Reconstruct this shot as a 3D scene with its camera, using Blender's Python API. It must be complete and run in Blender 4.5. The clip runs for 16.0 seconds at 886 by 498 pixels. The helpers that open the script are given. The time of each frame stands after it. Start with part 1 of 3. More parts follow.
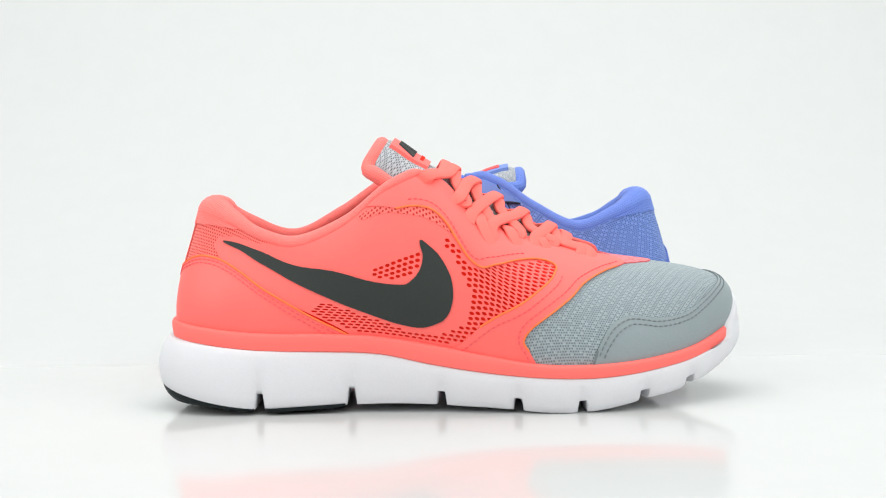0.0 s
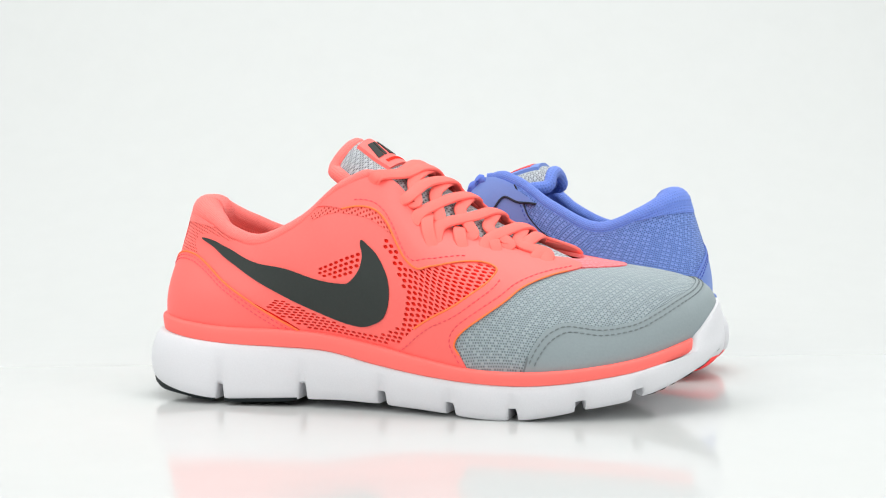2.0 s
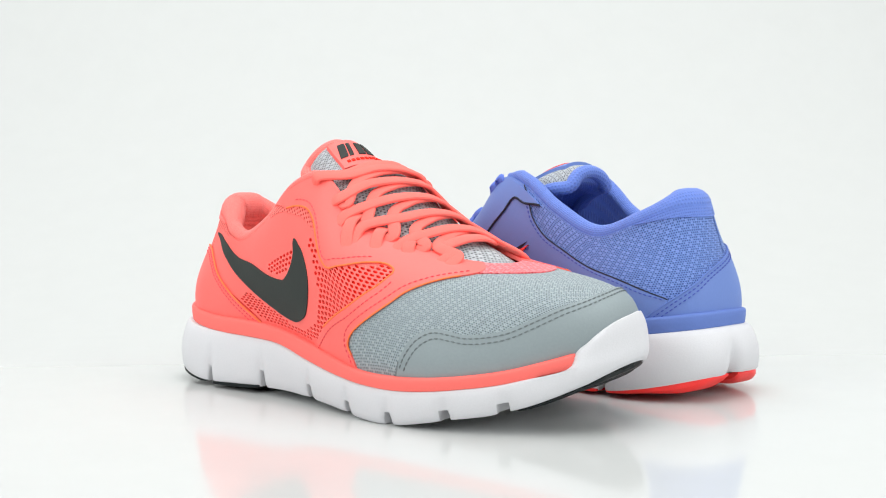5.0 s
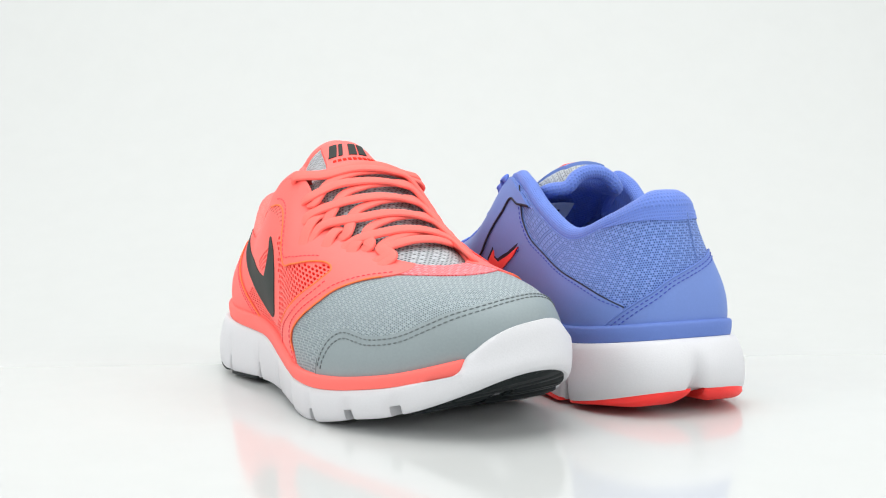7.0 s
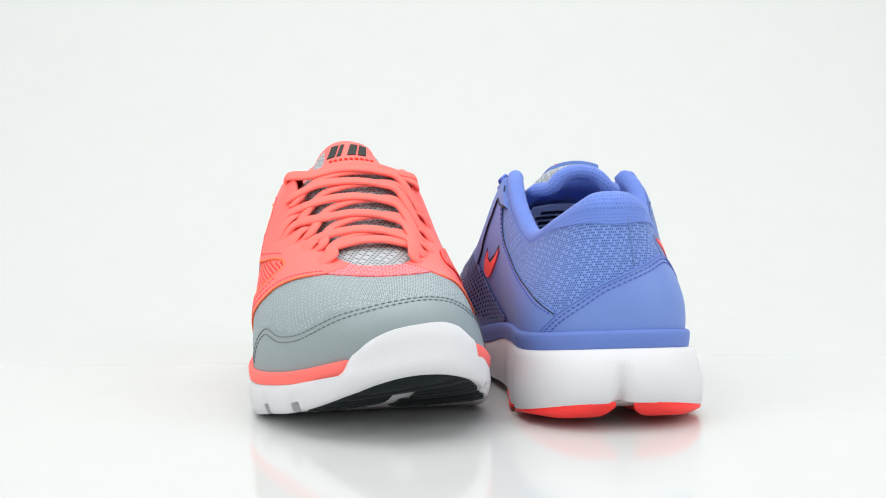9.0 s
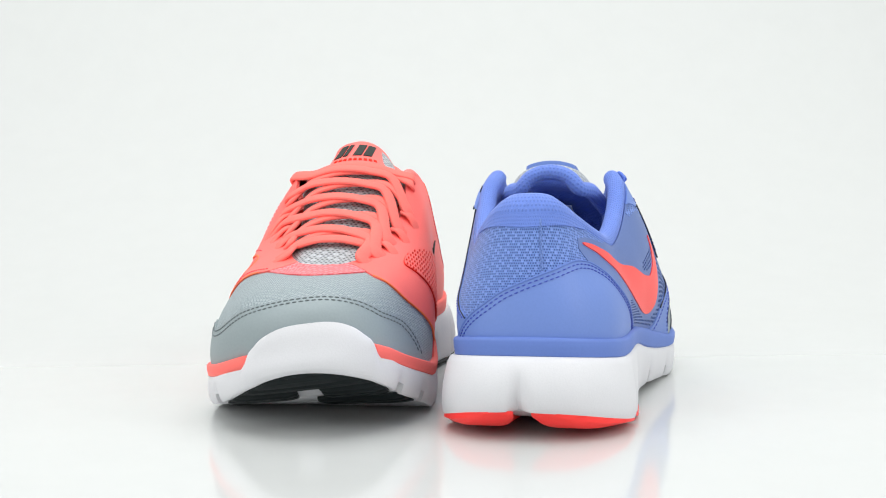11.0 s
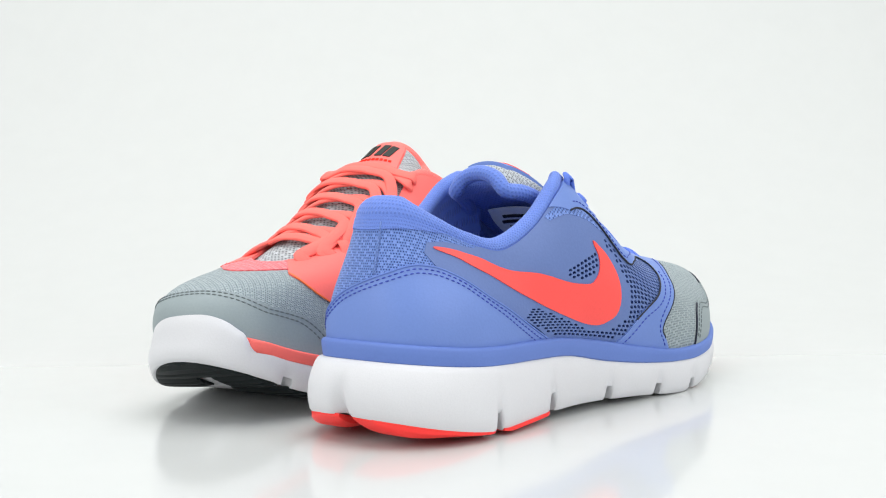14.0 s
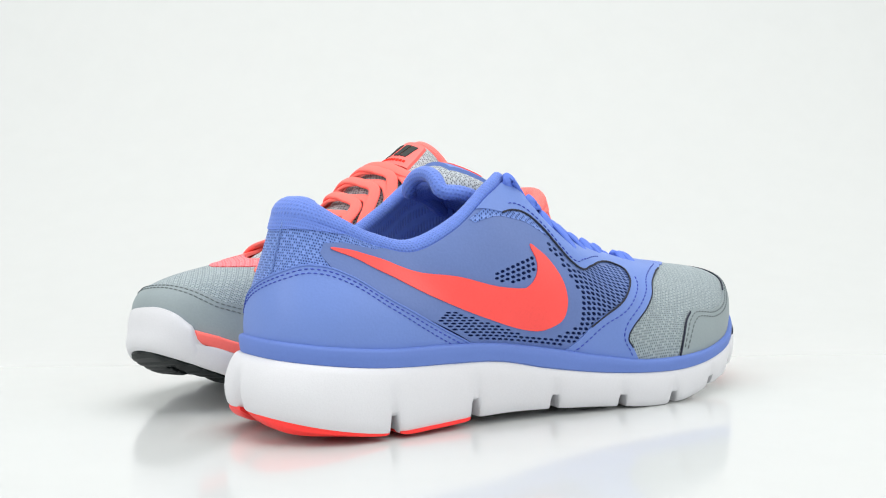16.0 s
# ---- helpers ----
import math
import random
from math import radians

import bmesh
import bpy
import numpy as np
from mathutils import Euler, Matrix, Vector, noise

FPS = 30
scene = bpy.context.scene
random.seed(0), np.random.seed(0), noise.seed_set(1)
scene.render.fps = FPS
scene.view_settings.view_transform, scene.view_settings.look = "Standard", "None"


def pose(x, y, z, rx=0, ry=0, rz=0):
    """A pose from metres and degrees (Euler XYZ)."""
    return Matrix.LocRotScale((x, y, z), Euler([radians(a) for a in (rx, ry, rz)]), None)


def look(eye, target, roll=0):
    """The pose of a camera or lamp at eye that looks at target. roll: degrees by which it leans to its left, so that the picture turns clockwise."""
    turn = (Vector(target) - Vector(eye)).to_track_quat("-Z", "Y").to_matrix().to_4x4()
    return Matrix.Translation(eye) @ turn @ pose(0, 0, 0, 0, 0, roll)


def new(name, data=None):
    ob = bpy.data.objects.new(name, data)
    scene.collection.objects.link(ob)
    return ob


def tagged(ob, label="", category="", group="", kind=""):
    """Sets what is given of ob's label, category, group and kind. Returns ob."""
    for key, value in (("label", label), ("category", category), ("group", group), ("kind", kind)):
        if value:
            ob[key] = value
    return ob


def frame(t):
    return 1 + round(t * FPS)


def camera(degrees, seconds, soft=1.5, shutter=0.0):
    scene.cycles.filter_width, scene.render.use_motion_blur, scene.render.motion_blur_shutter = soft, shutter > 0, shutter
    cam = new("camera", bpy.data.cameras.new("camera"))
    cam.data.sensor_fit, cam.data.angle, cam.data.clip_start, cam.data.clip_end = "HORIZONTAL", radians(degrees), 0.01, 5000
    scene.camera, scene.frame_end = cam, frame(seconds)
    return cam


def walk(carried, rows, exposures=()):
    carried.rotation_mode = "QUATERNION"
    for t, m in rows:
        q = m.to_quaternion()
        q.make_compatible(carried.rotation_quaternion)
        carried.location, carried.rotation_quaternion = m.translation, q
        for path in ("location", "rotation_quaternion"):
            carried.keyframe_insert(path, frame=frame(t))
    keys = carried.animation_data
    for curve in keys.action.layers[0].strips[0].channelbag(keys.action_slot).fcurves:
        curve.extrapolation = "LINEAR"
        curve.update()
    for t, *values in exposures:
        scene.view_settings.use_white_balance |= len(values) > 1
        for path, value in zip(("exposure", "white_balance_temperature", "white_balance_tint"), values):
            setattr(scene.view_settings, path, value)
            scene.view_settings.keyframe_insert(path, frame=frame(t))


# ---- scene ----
from mathutils.geometry import delaunay_2d_cdt

# ---- the camera stands still before a turning display ----
cam = camera(38.94, 16.0, soft=1.1)
EYE = pose(0, -.65, .108, 90 - 3.375, 0, -.545) @ pose(0, 0, 0, 0, 0, -.807)
walk(cam, [(0, EYE), (16, EYE)])


def turned(t):
    """Degrees by which the display has turned after t seconds."""
    return -(9.4246 * t - .02907 * t * t + .000243 * t ** 3)


# ---- light: a bright white studio, softboxes above and at both sides ----
world = bpy.data.worlds.new("studio")
world.use_nodes = True
world.node_tree.nodes["Background"].inputs[0].default_value = (.97, 1, .985, 1)
world.node_tree.nodes["Background"].inputs[1].default_value = .76
scene.world = world


def softbox(name, eye, target, size, watts):
    lamp = bpy.data.lights.new(name, "AREA")
    lamp.shape, lamp.size, lamp.size_y, lamp.energy = "RECTANGLE", size[0], size[1], watts
    ob = new(name, lamp)
    ob.matrix_world = look(eye, target)
    return ob


softbox("softbox_top", (0, .05, 1.25), (0, .05, 0), (1.3, 1.3), 13.6)
softbox("softbox_left", (-1.1, -.75, .75), (0, 0, .05), (.8, .8), 6.6)
softbox("softbox_right", (1.1, -.75, .75), (0, 0, .05), (.8, .8), 6.6)


# ---- materials ----
def surface(name, colour, rough=.6, spec=.4, sheen=0.0, scale=0.0, relief=0.0, mottle=.06, coat=0.0, grain=900):
    """A plain surface with fine grain, faint mottling and relief."""
    m = bpy.data.materials.new(name)
    m.use_nodes = True
    t, b = m.node_tree, m.node_tree.nodes["Principled BSDF"]
    b.inputs["Roughness"].default_value = rough
    b.inputs["Specular IOR Level"].default_value = spec
    b.inputs["Sheen Weight"].default_value = sheen
    b.inputs["Coat Weight"].default_value = coat
    pos = t.nodes.new("ShaderNodeTexCoord")
    big, fine = t.nodes.new("ShaderNodeTexNoise"), t.nodes.new("ShaderNodeTexNoise")
    big.inputs["Scale"].default_value, fine.inputs["Scale"].default_value = 35, grain
    for n in (big, fine):
        t.links.new(pos.outputs["Object"], n.inputs["Vector"])
    add = t.nodes.new("ShaderNodeMath")
    add.operation = "ADD"
    t.links.new(big.outputs[0], add.inputs[0])
    t.links.new(fine.outputs[0], add.inputs[1])
    ramp = t.nodes.new("ShaderNodeMapRange")
    ramp.inputs[1].default_value, ramp.inputs[2].default_value = .6, 1.4
    ramp.inputs[3].default_value, ramp.inputs[4].default_value = 1 - mottle, 1 + mottle
    t.links.new(add.outputs[0], ramp.inputs[0])
    mul = t.nodes.new("ShaderNodeVectorMath")
    mul.operation = "SCALE"
    mul.inputs[0].default_value = colour
    t.links.new(ramp.outputs[0], mul.inputs["Scale"])
    t.links.new(mul.outputs[0], b.inputs["Base Color"])
    bump = t.nodes.new("ShaderNodeBump")
    bump.inputs["Strength"].default_value, bump.inputs["Distance"].default_value = .25 + relief, .0002
    t.links.new(fine.outputs[0], bump.inputs["Height"])
    t.links.new(bump.outputs[0], b.inputs["Normal"])
    return m


def knit(name, yarn, gap, pitch=.0016, tall=1.0, fleck=0.0, light=None, dark=.5, rough=.85):
    """A knitted mesh: rows of small openings between yarns, laid along the surface's own coordinates, with some paler stitches."""
    m = bpy.data.materials.new(name)
    m.use_nodes = True
    t, b = m.node_tree, m.node_tree.nodes["Principled BSDF"]
    b.inputs["Roughness"].default_value, b.inputs["Specular IOR Level"].default_value = rough, .25
    b.inputs["Sheen Weight"].default_value = .15
    uv = t.nodes.new("ShaderNodeUVMap")
    split = t.nodes.new("ShaderNodeSeparateXYZ")
    t.links.new(uv.outputs[0], split.inputs[0])

    def calc(op, a, c, d=None):
        n = t.nodes.new("ShaderNodeMath")
        n.operation = op
        for i, q in enumerate((a, c, d)):
            if q is None:
                continue
            if isinstance(q, (int, float)):
                n.inputs[i].default_value = q
            else:
                t.links.new(q, n.inputs[i])
        return n.outputs[0]
    x, y = calc("DIVIDE", split.outputs[0], pitch), calc("DIVIDE", split.outputs[1], pitch * tall)
    row = calc("FLOOR", y, 0)
    shift = calc("MULTIPLY", calc("MODULO", calc("ABSOLUTE", row, 0), 2), .5)
    fx = calc("SUBTRACT", calc("FRACT", calc("ADD", x, shift), 0), .5)
    fy = calc("SUBTRACT", calc("FRACT", y, 0), .5)
    r = calc("SQRT", calc("ADD", calc("MULTIPLY", fx, fx), calc("MULTIPLY", fy, fy)), 0)
    hole = t.nodes.new("ShaderNodeMapRange")
    hole.interpolation_type = "SMOOTHSTEP"
    hole.inputs[1].default_value, hole.inputs[2].default_value = .20, .36
    t.links.new(r, hole.inputs[0])
    cell = t.nodes.new("ShaderNodeCombineXYZ")
    t.links.new(calc("FLOOR", calc("ADD", x, shift), 0), cell.inputs[0])
    t.links.new(row, cell.inputs[1])
    rand = t.nodes.new("ShaderNodeTexWhiteNoise")
    t.links.new(cell.outputs[0], rand.inputs["Vector"])
    turn = calc("MODULO", calc("ADD", calc("ADD", calc("FLOOR", calc("ADD", x, shift), 0), calc("MULTIPLY", row, 2)), 5000), 5)
    pale = calc("MULTIPLY", calc("LESS_THAN", turn, 1.5 if fleck > .15 else .5), calc("LESS_THAN", rand.outputs["Value"], .85 if fleck else 0.0))
    mix = t.nodes.new("ShaderNodeMix")
    mix.data_type = "RGBA"
    mix.inputs[6].default_value, mix.inputs[7].default_value = (*yarn, 1), (*(light or yarn), 1)
    t.links.new(pale, mix.inputs[0])
    mix2 = t.nodes.new("ShaderNodeMix")
    mix2.data_type = "RGBA"
    mix2.inputs[6].default_value = (*gap, 1)
    t.links.new(calc("MAXIMUM", hole.outputs[0], calc("MULTIPLY", pale, .85)), mix2.inputs[0])
    t.links.new(mix.outputs[2], mix2.inputs[7])
    noise_t = t.nodes.new("ShaderNodeTexNoise")
    noise_t.inputs["Scale"].default_value = 40
    var = t.nodes.new("ShaderNodeVectorMath")
    var.operation = "SCALE"
    t.links.new(mix2.outputs[2], var.inputs[0])
    t.links.new(calc("MULTIPLY_ADD", noise_t.outputs[0], .2, .9), var.inputs["Scale"])
    t.links.new(var.outputs[0], b.inputs["Base Color"])
    bump = t.nodes.new("ShaderNodeBump")
    bump.inputs["Strength"].default_value, bump.inputs["Distance"].default_value = .7, .0005
    t.links.new(calc("ADD", hole.outputs[0], calc("MULTIPLY", pale, .6)), bump.inputs["Height"])
    t.links.new(bump.outputs[0], b.inputs["Normal"])
    return m


def acrylic():
    """White sheet, polished where the display stands and dull further back, with some light falloff painted into its
    colour.
    """
    m = surface("white_sheet", (.585, .60, .592), rough=.10, spec=.5, mottle=.01, grain=60)
    t, b = m.node_tree, m.node_tree.nodes["Principled BSDF"]
    t.nodes["Bump"].inputs["Strength"].default_value = .02
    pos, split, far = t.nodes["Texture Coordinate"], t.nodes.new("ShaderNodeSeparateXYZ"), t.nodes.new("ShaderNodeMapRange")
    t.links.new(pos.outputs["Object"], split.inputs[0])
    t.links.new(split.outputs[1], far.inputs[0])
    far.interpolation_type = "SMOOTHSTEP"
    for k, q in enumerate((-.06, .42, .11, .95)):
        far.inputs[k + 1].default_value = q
    t.links.new(far.outputs[0], b.inputs["Roughness"])
    dull = t.nodes.new("ShaderNodeMapRange")
    t.links.new(far.outputs[0], dull.inputs[0])
    dull.inputs[1].default_value, dull.inputs[2].default_value, dull.inputs[3].default_value, dull.inputs[4].default_value = .1, .95, .35, .1
    t.links.new(dull.outputs[0], b.inputs["Specular IOR Level"])
    tint = t.nodes["Vector Math"]
    for link in list(tint.inputs[0].links):
        t.links.remove(link)
    # brighter floor and dimmer sweep, put into the colour on top of the lamps
    painted_falloff = t.nodes.new("ShaderNodeMix")
    painted_falloff.data_type = "RGBA"
    painted_falloff.inputs[6].default_value, painted_falloff.inputs[7].default_value = (.588, .602, .595, 1), (.555, .568, .561, 1)
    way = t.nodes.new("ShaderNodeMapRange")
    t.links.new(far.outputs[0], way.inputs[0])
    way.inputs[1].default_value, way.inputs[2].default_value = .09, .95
    t.links.new(way.outputs[0], painted_falloff.inputs[0])
    t.links.new(painted_falloff.outputs[2], tint.inputs[0])
    return m


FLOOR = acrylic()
FOAM = surface("white_foam", (.67, .67, .695), rough=.55, spec=.35, mottle=.03, grain=1400)
GREY_KNIT = knit("grey_mesh", (.32, .38, .405), (.15, .185, .195), .00115, 1.1, .12, (.385, .45, .475))
TONGUE_KNIT = knit("grey_tongue_mesh", (.42, .45, .475), (.13, .14, .15), .0016, .8, .12, (.54, .58, .61))
GREY_SKIN = surface("grey_synthetic", (.27, .32, .335), rough=.55, spec=.4, mottle=.04)
GREY_THREAD = surface("grey_thread", (.17, .20, .21), rough=.8)
CORAL = dict(skin=surface("coral_synthetic", (1.0, .158, .138), rough=.5, spec=.35, mottle=.03),
             band=surface("coral_foam", (1.0, .175, .15), rough=.6, spec=.3, mottle=.03),
             base=surface("deep_coral_backing", (.80, .035, .02), rough=.9, spec=.1),
             film=surface("coral_film", (1.0, .155, .135), rough=.5, spec=.35, mottle=.04),
             knit=knit("coral_mesh", (1.0, .180, .155), (.60, .03, .02), .0018, 1.0),
             lining=knit("coral_lining", (1.0, .215, .19), (.97, .175, .152), .0011, 1.0),
             strip=knit("pink_strip", (1.0, .20, .22), (.85, .09, .11), .0014, 1.0, .12, (1.0, .30, .32)),
             lace=surface("coral_lace", (1.0, .185, .155), rough=.8, spec=.2, relief=.5, grain=2500),
             thread=surface("pink_thread", (.90, .10, .125), rough=.8),
             edge=surface("orange_edge", (1.0, .19, .05), rough=.6),
             mark=surface("charcoal_print", (.040, .046, .043), rough=.6, spec=.12),
             rubber=surface("black_rubber", (.006, .010, .011), rough=.5, spec=.18))
BLUE = dict(skin=surface("blue_synthetic", (.148, .238, .575), rough=.5, spec=.35, mottle=.03),
            band=surface("blue_foam", (.125, .205, .54), rough=.6, spec=.3, mottle=.03),
            base=surface("navy_backing", (.015, .03, .12), rough=.9, spec=.1),
            film=surface("blue_film", (.118, .182, .42), rough=.5, spec=.35, mottle=.05),
            knit=knit("blue_mesh", (.150, .250, .60), (.030, .062, .23), .0015, 1.0, .10, (.21, .32, .72)),
            lining=knit("blue_lining", (.142, .235, .66), (.122, .202, .585), .0016, 1.0),
            strip=knit("blue_strip", (.15, .25, .66), (.05, .09, .36), .0014, 1.0, .12, (.22, .33, .80)),
            lace=surface("blue_lace", (.12, .205, .66), rough=.8, spec=.2, relief=.5, grain=2500),
            thread=surface("navy_thread", (.05, .08, .42), rough=.8),
            edge=surface("navy_edge", (.008, .012, .03), rough=.6),
            mark=surface("red_print", (1.0, .085, .075), rough=.45, spec=.4),
            rubber=surface("red_rubber", (1.0, .035, .03), rough=.45, spec=.5))
LABEL_WHITE = surface("label_cloth", (.72, .76, .80), rough=.8)
LABEL_BLACK = surface("label_print", (.02, .02, .025), rough=.7)

# ---- the setting: a glossy white display floor that runs into a paper sweep ----


def backdrop():
    """Floor and sweep in one sheet: level, then curving up into a wall, closed round the display."""
    prof = [(-1.6, 0), (-.8, 0), (.22, 0)] + [(.22 + .55 * math.sin(a), .55 - .55 * math.cos(a)) for a in np.linspace(.05, math.pi / 2, 24)] + [(.77, 2.2)]
    bm = bmesh.new()
    rows = [[bm.verts.new((x, y, z)) for y, z in prof] for x in np.linspace(-1.8, 1.8, 13)]
    for a, b in zip(rows, rows[1:]):
        for i in range(len(prof) - 1):
            bm.faces.new((a[i], b[i], b[i + 1], a[i + 1]))
    me = bpy.data.meshes.new("backdrop")
    bm.to_mesh(me)
    bm.free()
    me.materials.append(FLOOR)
    for f in me.polygons:
        f.use_smooth = True
    return tagged(new("backdrop", me), "glossy white display floor running into a white sweep", "backdrop", kind="structure")


backdrop()
# ---- the last: ribs that rise from the foxing line to the edge of the opening ----
FOOT = [(.009, 0), (.013, -.020), (.030, -.0325), (.059, -.0365), (.090, -.037), (.115, -.0385), (.138, -.042), (.160, -.046),
        (.182, -.0495), (.205, -.049), (.229, -.0425), (.254, -.028), (.2735, -.005), (.2755, .019), (.261, .039), (.231, .0495),
        (.200, .0515), (.165, .046), (.130, .0385), (.105, .0345), (.080, .0335), (.055, .0335), (.030, .0295), (.013, .018)]
RIM = [(.0188, 0, .0910), (.0252, -.0135, .0902), (.040, -.0215, .0842), (.052, -.0275, .0787), (.068, -.031, .0758), (.090, -.0335, .0850),
       (.1114, -.0335, .1015), (.132, -.0275, .1065), (.151, -.0255, .0880), (.175, -.0190, .0775), (.199, -.0135, .0702), (.2140, -.006, .0675),
       (.2175, .003, .0668), (.2175, .010, .0668), (.2140, .018, .0675), (.199, .024, .0702), (.175, .0270, .0775), (.151, .0300, .0885),
       (.132, .0300, .1065), (.109, .0335, .1030), (.0865, .0335, .0885), (.0630, .030, .0768), (.042, .0230, .0828), (.0252, .013, .0898)]
# the blue shoe's throat lies lower and further back, its laces are slack
LOW_RIM = {5: (.088, -.0335, .0850), 6: (.106, -.0335, .1000), 7: (.1205, -.0275, .1040), 8: (.140, -.0255, .0860), 9: (.164, -.0190, .0745),
           10: (.192, -.0135, .0665), 11: (.2110, -.006, .0640), 12: (.2160, .003, .0635), 13: (.2160, .010, .0635), 14: (.2120, .018, .0642),
           15: (.195, .024, .0668), 16: (.168, .0270, .0738), 17: (.144, .0300, .0848), 18: (.125, .0300, .1050), 19: (.105, .0335, .1015)}
THROAT = [RIM]        # the rim in hand
# for each rib: the height of its lower handle, its bulge, how far the upper handle lies outside the rim, and how far below
HANDLE = [(.018, .000, .0055, .020), (.018, .001, .0045, .020), (.020, .002, .004, .018), (.020, .003, .004, .016), (.018, .003, .005, .014),
          (.018, .005, .009, .016), (.022, .007, .011, .022), (.026, .005, .016, .016), (.024, .003, .019, .010), (.022, .003, .020, .006),
          (.022, .003, .021, .004), (.020, .004, .030, .005), (.020, .006, .042, .006), (.019, .004, .042, .006), (.015, -.003, .030, .005),
          (.017, -.003, .021, .004), (.022, .001, .018, .006), (.024, .003, .017, .010), (.026, .003, .014, .016), (.022, .003, .006, .018),
          (.018, .003, .005, .014), (.020, .003, .004, .014), (.020, .002, .004, .018), (.018, .001, .0045, .020)]
BAND_TOP = ([0, .02, .05, .08, .105, .13, .155, .18, .205, .23, .25, .27, .285], [.0435, .0404, .0372, .0366, .0350, .0311, .0262, .0224, .0221, .0240, .0275, .0345, .041])
BAND_LOW = ([0, .02, .05, .08, .105, .13, .155, .18, .205, .23, .25, .27, .285], [.0352, .0320, .0286, .0279, .0267, .0217, .0180, .0160, .0156, .0180, .0215, .0280, .0345])
TREAD = ([0, .010, .03, .05, .07, .11, .15, .20, .229, .247, .262, .275, .286], [.0170, .0118, .0056, .0026, .0030, .0042, .0028, .0006, .0055, .0090, .0150, .0235, .033])


def smooth(curve, x):
    """A smooth curve through the given stations."""
    xs, zs = (np.array(c, float) for c in curve)
    slope = np.gradient(zs, xs)
    x = np.clip(x, xs[0], xs[-1])
    i = np.clip(np.searchsorted(xs, x) - 1, 0, len(xs) - 2)
    h = xs[i + 1] - xs[i]
    s = (x - xs[i]) / h
    return ((1 + 2 * s) * (1 - s) ** 2 * zs[i] + s * (1 - s) ** 2 * h * slope[i] + s * s * (3 - 2 * s) * zs[i + 1] + s * s * (s - 1) * h * slope[i + 1])


def level(curve, xy):
    """The height of a line round the sole; it climbs towards the inner side of the toe."""
    x, y = xy[..., 0], xy[..., 1]
    return smooth(curve, x) + .15 * np.clip(y + .008, 0, .045) * np.clip((x - .205) / .05, 0, 1)


def ring(points, u):
    """A closed smooth curve; u runs from 0 to the number of points."""
    p = np.array(points, float)
    n, u = len(p), np.asarray(u, float)
    i = np.floor(u).astype(int)
    s = (u - i)[..., None]
    a, b, c, d = (p[(i + k) % n] for k in (-1, 0, 1, 2))
    return b + .5 * s * (c - a + s * (2 * a - 5 * b + 4 * c - d + s * (3 * (b - c) + d - a)))


def outward(u):
    """The level direction that points away from the shoe at rib u."""
    d = ring(FOOT, np.asarray(u, float) + .02) - ring(FOOT, np.asarray(u, float) - .02)
    d = np.stack([d[..., 1], -d[..., 0]], -1)
    return d / np.linalg.norm(d, axis=-1, keepdims=True)


def last(u, v, off=0.0):
    """The upper's surface: u along the ribs, v from the foxing line (0) to the rim (1), lifted by off."""
    u, v = np.broadcast_arrays(np.asarray(u, float), np.asarray(v, float))

    def point(u, v):
        foot, rim, hand = ring(FOOT, u), ring(THROAT[-1], u), ring(HANDLE, u)
        out = outward(u)
        a = np.concatenate([foot, level(BAND_TOP, foot)[..., None]], -1)
        b = a + np.concatenate([out * hand[..., 1:2], hand[..., 0:1]], -1)
        c = rim + np.concatenate([out * hand[..., 2:3], -hand[..., 3:4]], -1)
        w = v[..., None]
        return (1 - w) ** 3 * a + 3 * w * (1 - w) ** 2 * b + 3 * w * w * (1 - w) * c + w ** 3 * rim
    p = point(u, v)
    n = np.cross(point(u + .01, v) - point(u - .01, v), point(u, v + .004) - point(u, v - .004))
    n /= np.linalg.norm(n, axis=-1, keepdims=True) + 1e-12
    return p + n * np.asarray(off)[..., None] if np.ndim(off) else p + n * off


# ---- building parts ----
def finish(me, material, smooth_angle=40):
    me.materials.append(material)
    me.polygons.foreach_set("use_smooth", [True] * len(me.polygons))
    me.set_sharp_from_angle(angle=radians(smooth_angle))
    me.validate()
    me.update()


def part(name, bm, material, parent, label="", angle=40):
    """Links a bmesh as one mesh object under a thing or part."""
    me = bpy.data.meshes.new(name)
    bmesh.ops.recalc_face_normals(bm, faces=bm.faces[:])
    bm.to_mesh(me)
    bm.free()
    finish(me, material, angle)
    ob = new(name, me)
    ob.parent = parent
    return tagged(ob, label)


def grid_part(name, p, material, parent, label="", uv=None, wrap=(False, False), angle=40, flip=False):
    """A mesh from a grid of points, closed along either way."""
    n, k = p.shape[:2]
    idx = np.arange(n * k).reshape(n, k)
    a = np.concatenate([idx, idx[:1]]) if wrap[0] else idx
    a = np.concatenate([a, a[:, :1]], 1) if wrap[1] else a
    q = np.stack([a[:-1, :-1], a[1:, :-1], a[1:, 1:], a[:-1, 1:]], -1).reshape(-1, 4)
    if flip:
        q = q[:, ::-1]
    me = bpy.data.meshes.new(name)
    me.from_pydata(p.reshape(-1, 3).tolist(), [], q.tolist())
    if uv is not None:
        layer = me.uv_layers.new(name="UVMap")
        w = uv.reshape(-1, 2)
        loops = np.empty(len(me.loops), np.int32)
        me.loops.foreach_get("vertex_index", loops)
        layer.data.foreach_set("uv", w[loops].ravel())
    finish(me, material, angle)
    ob = new(name, me)
    ob.parent = parent
    return tagged(ob, label)


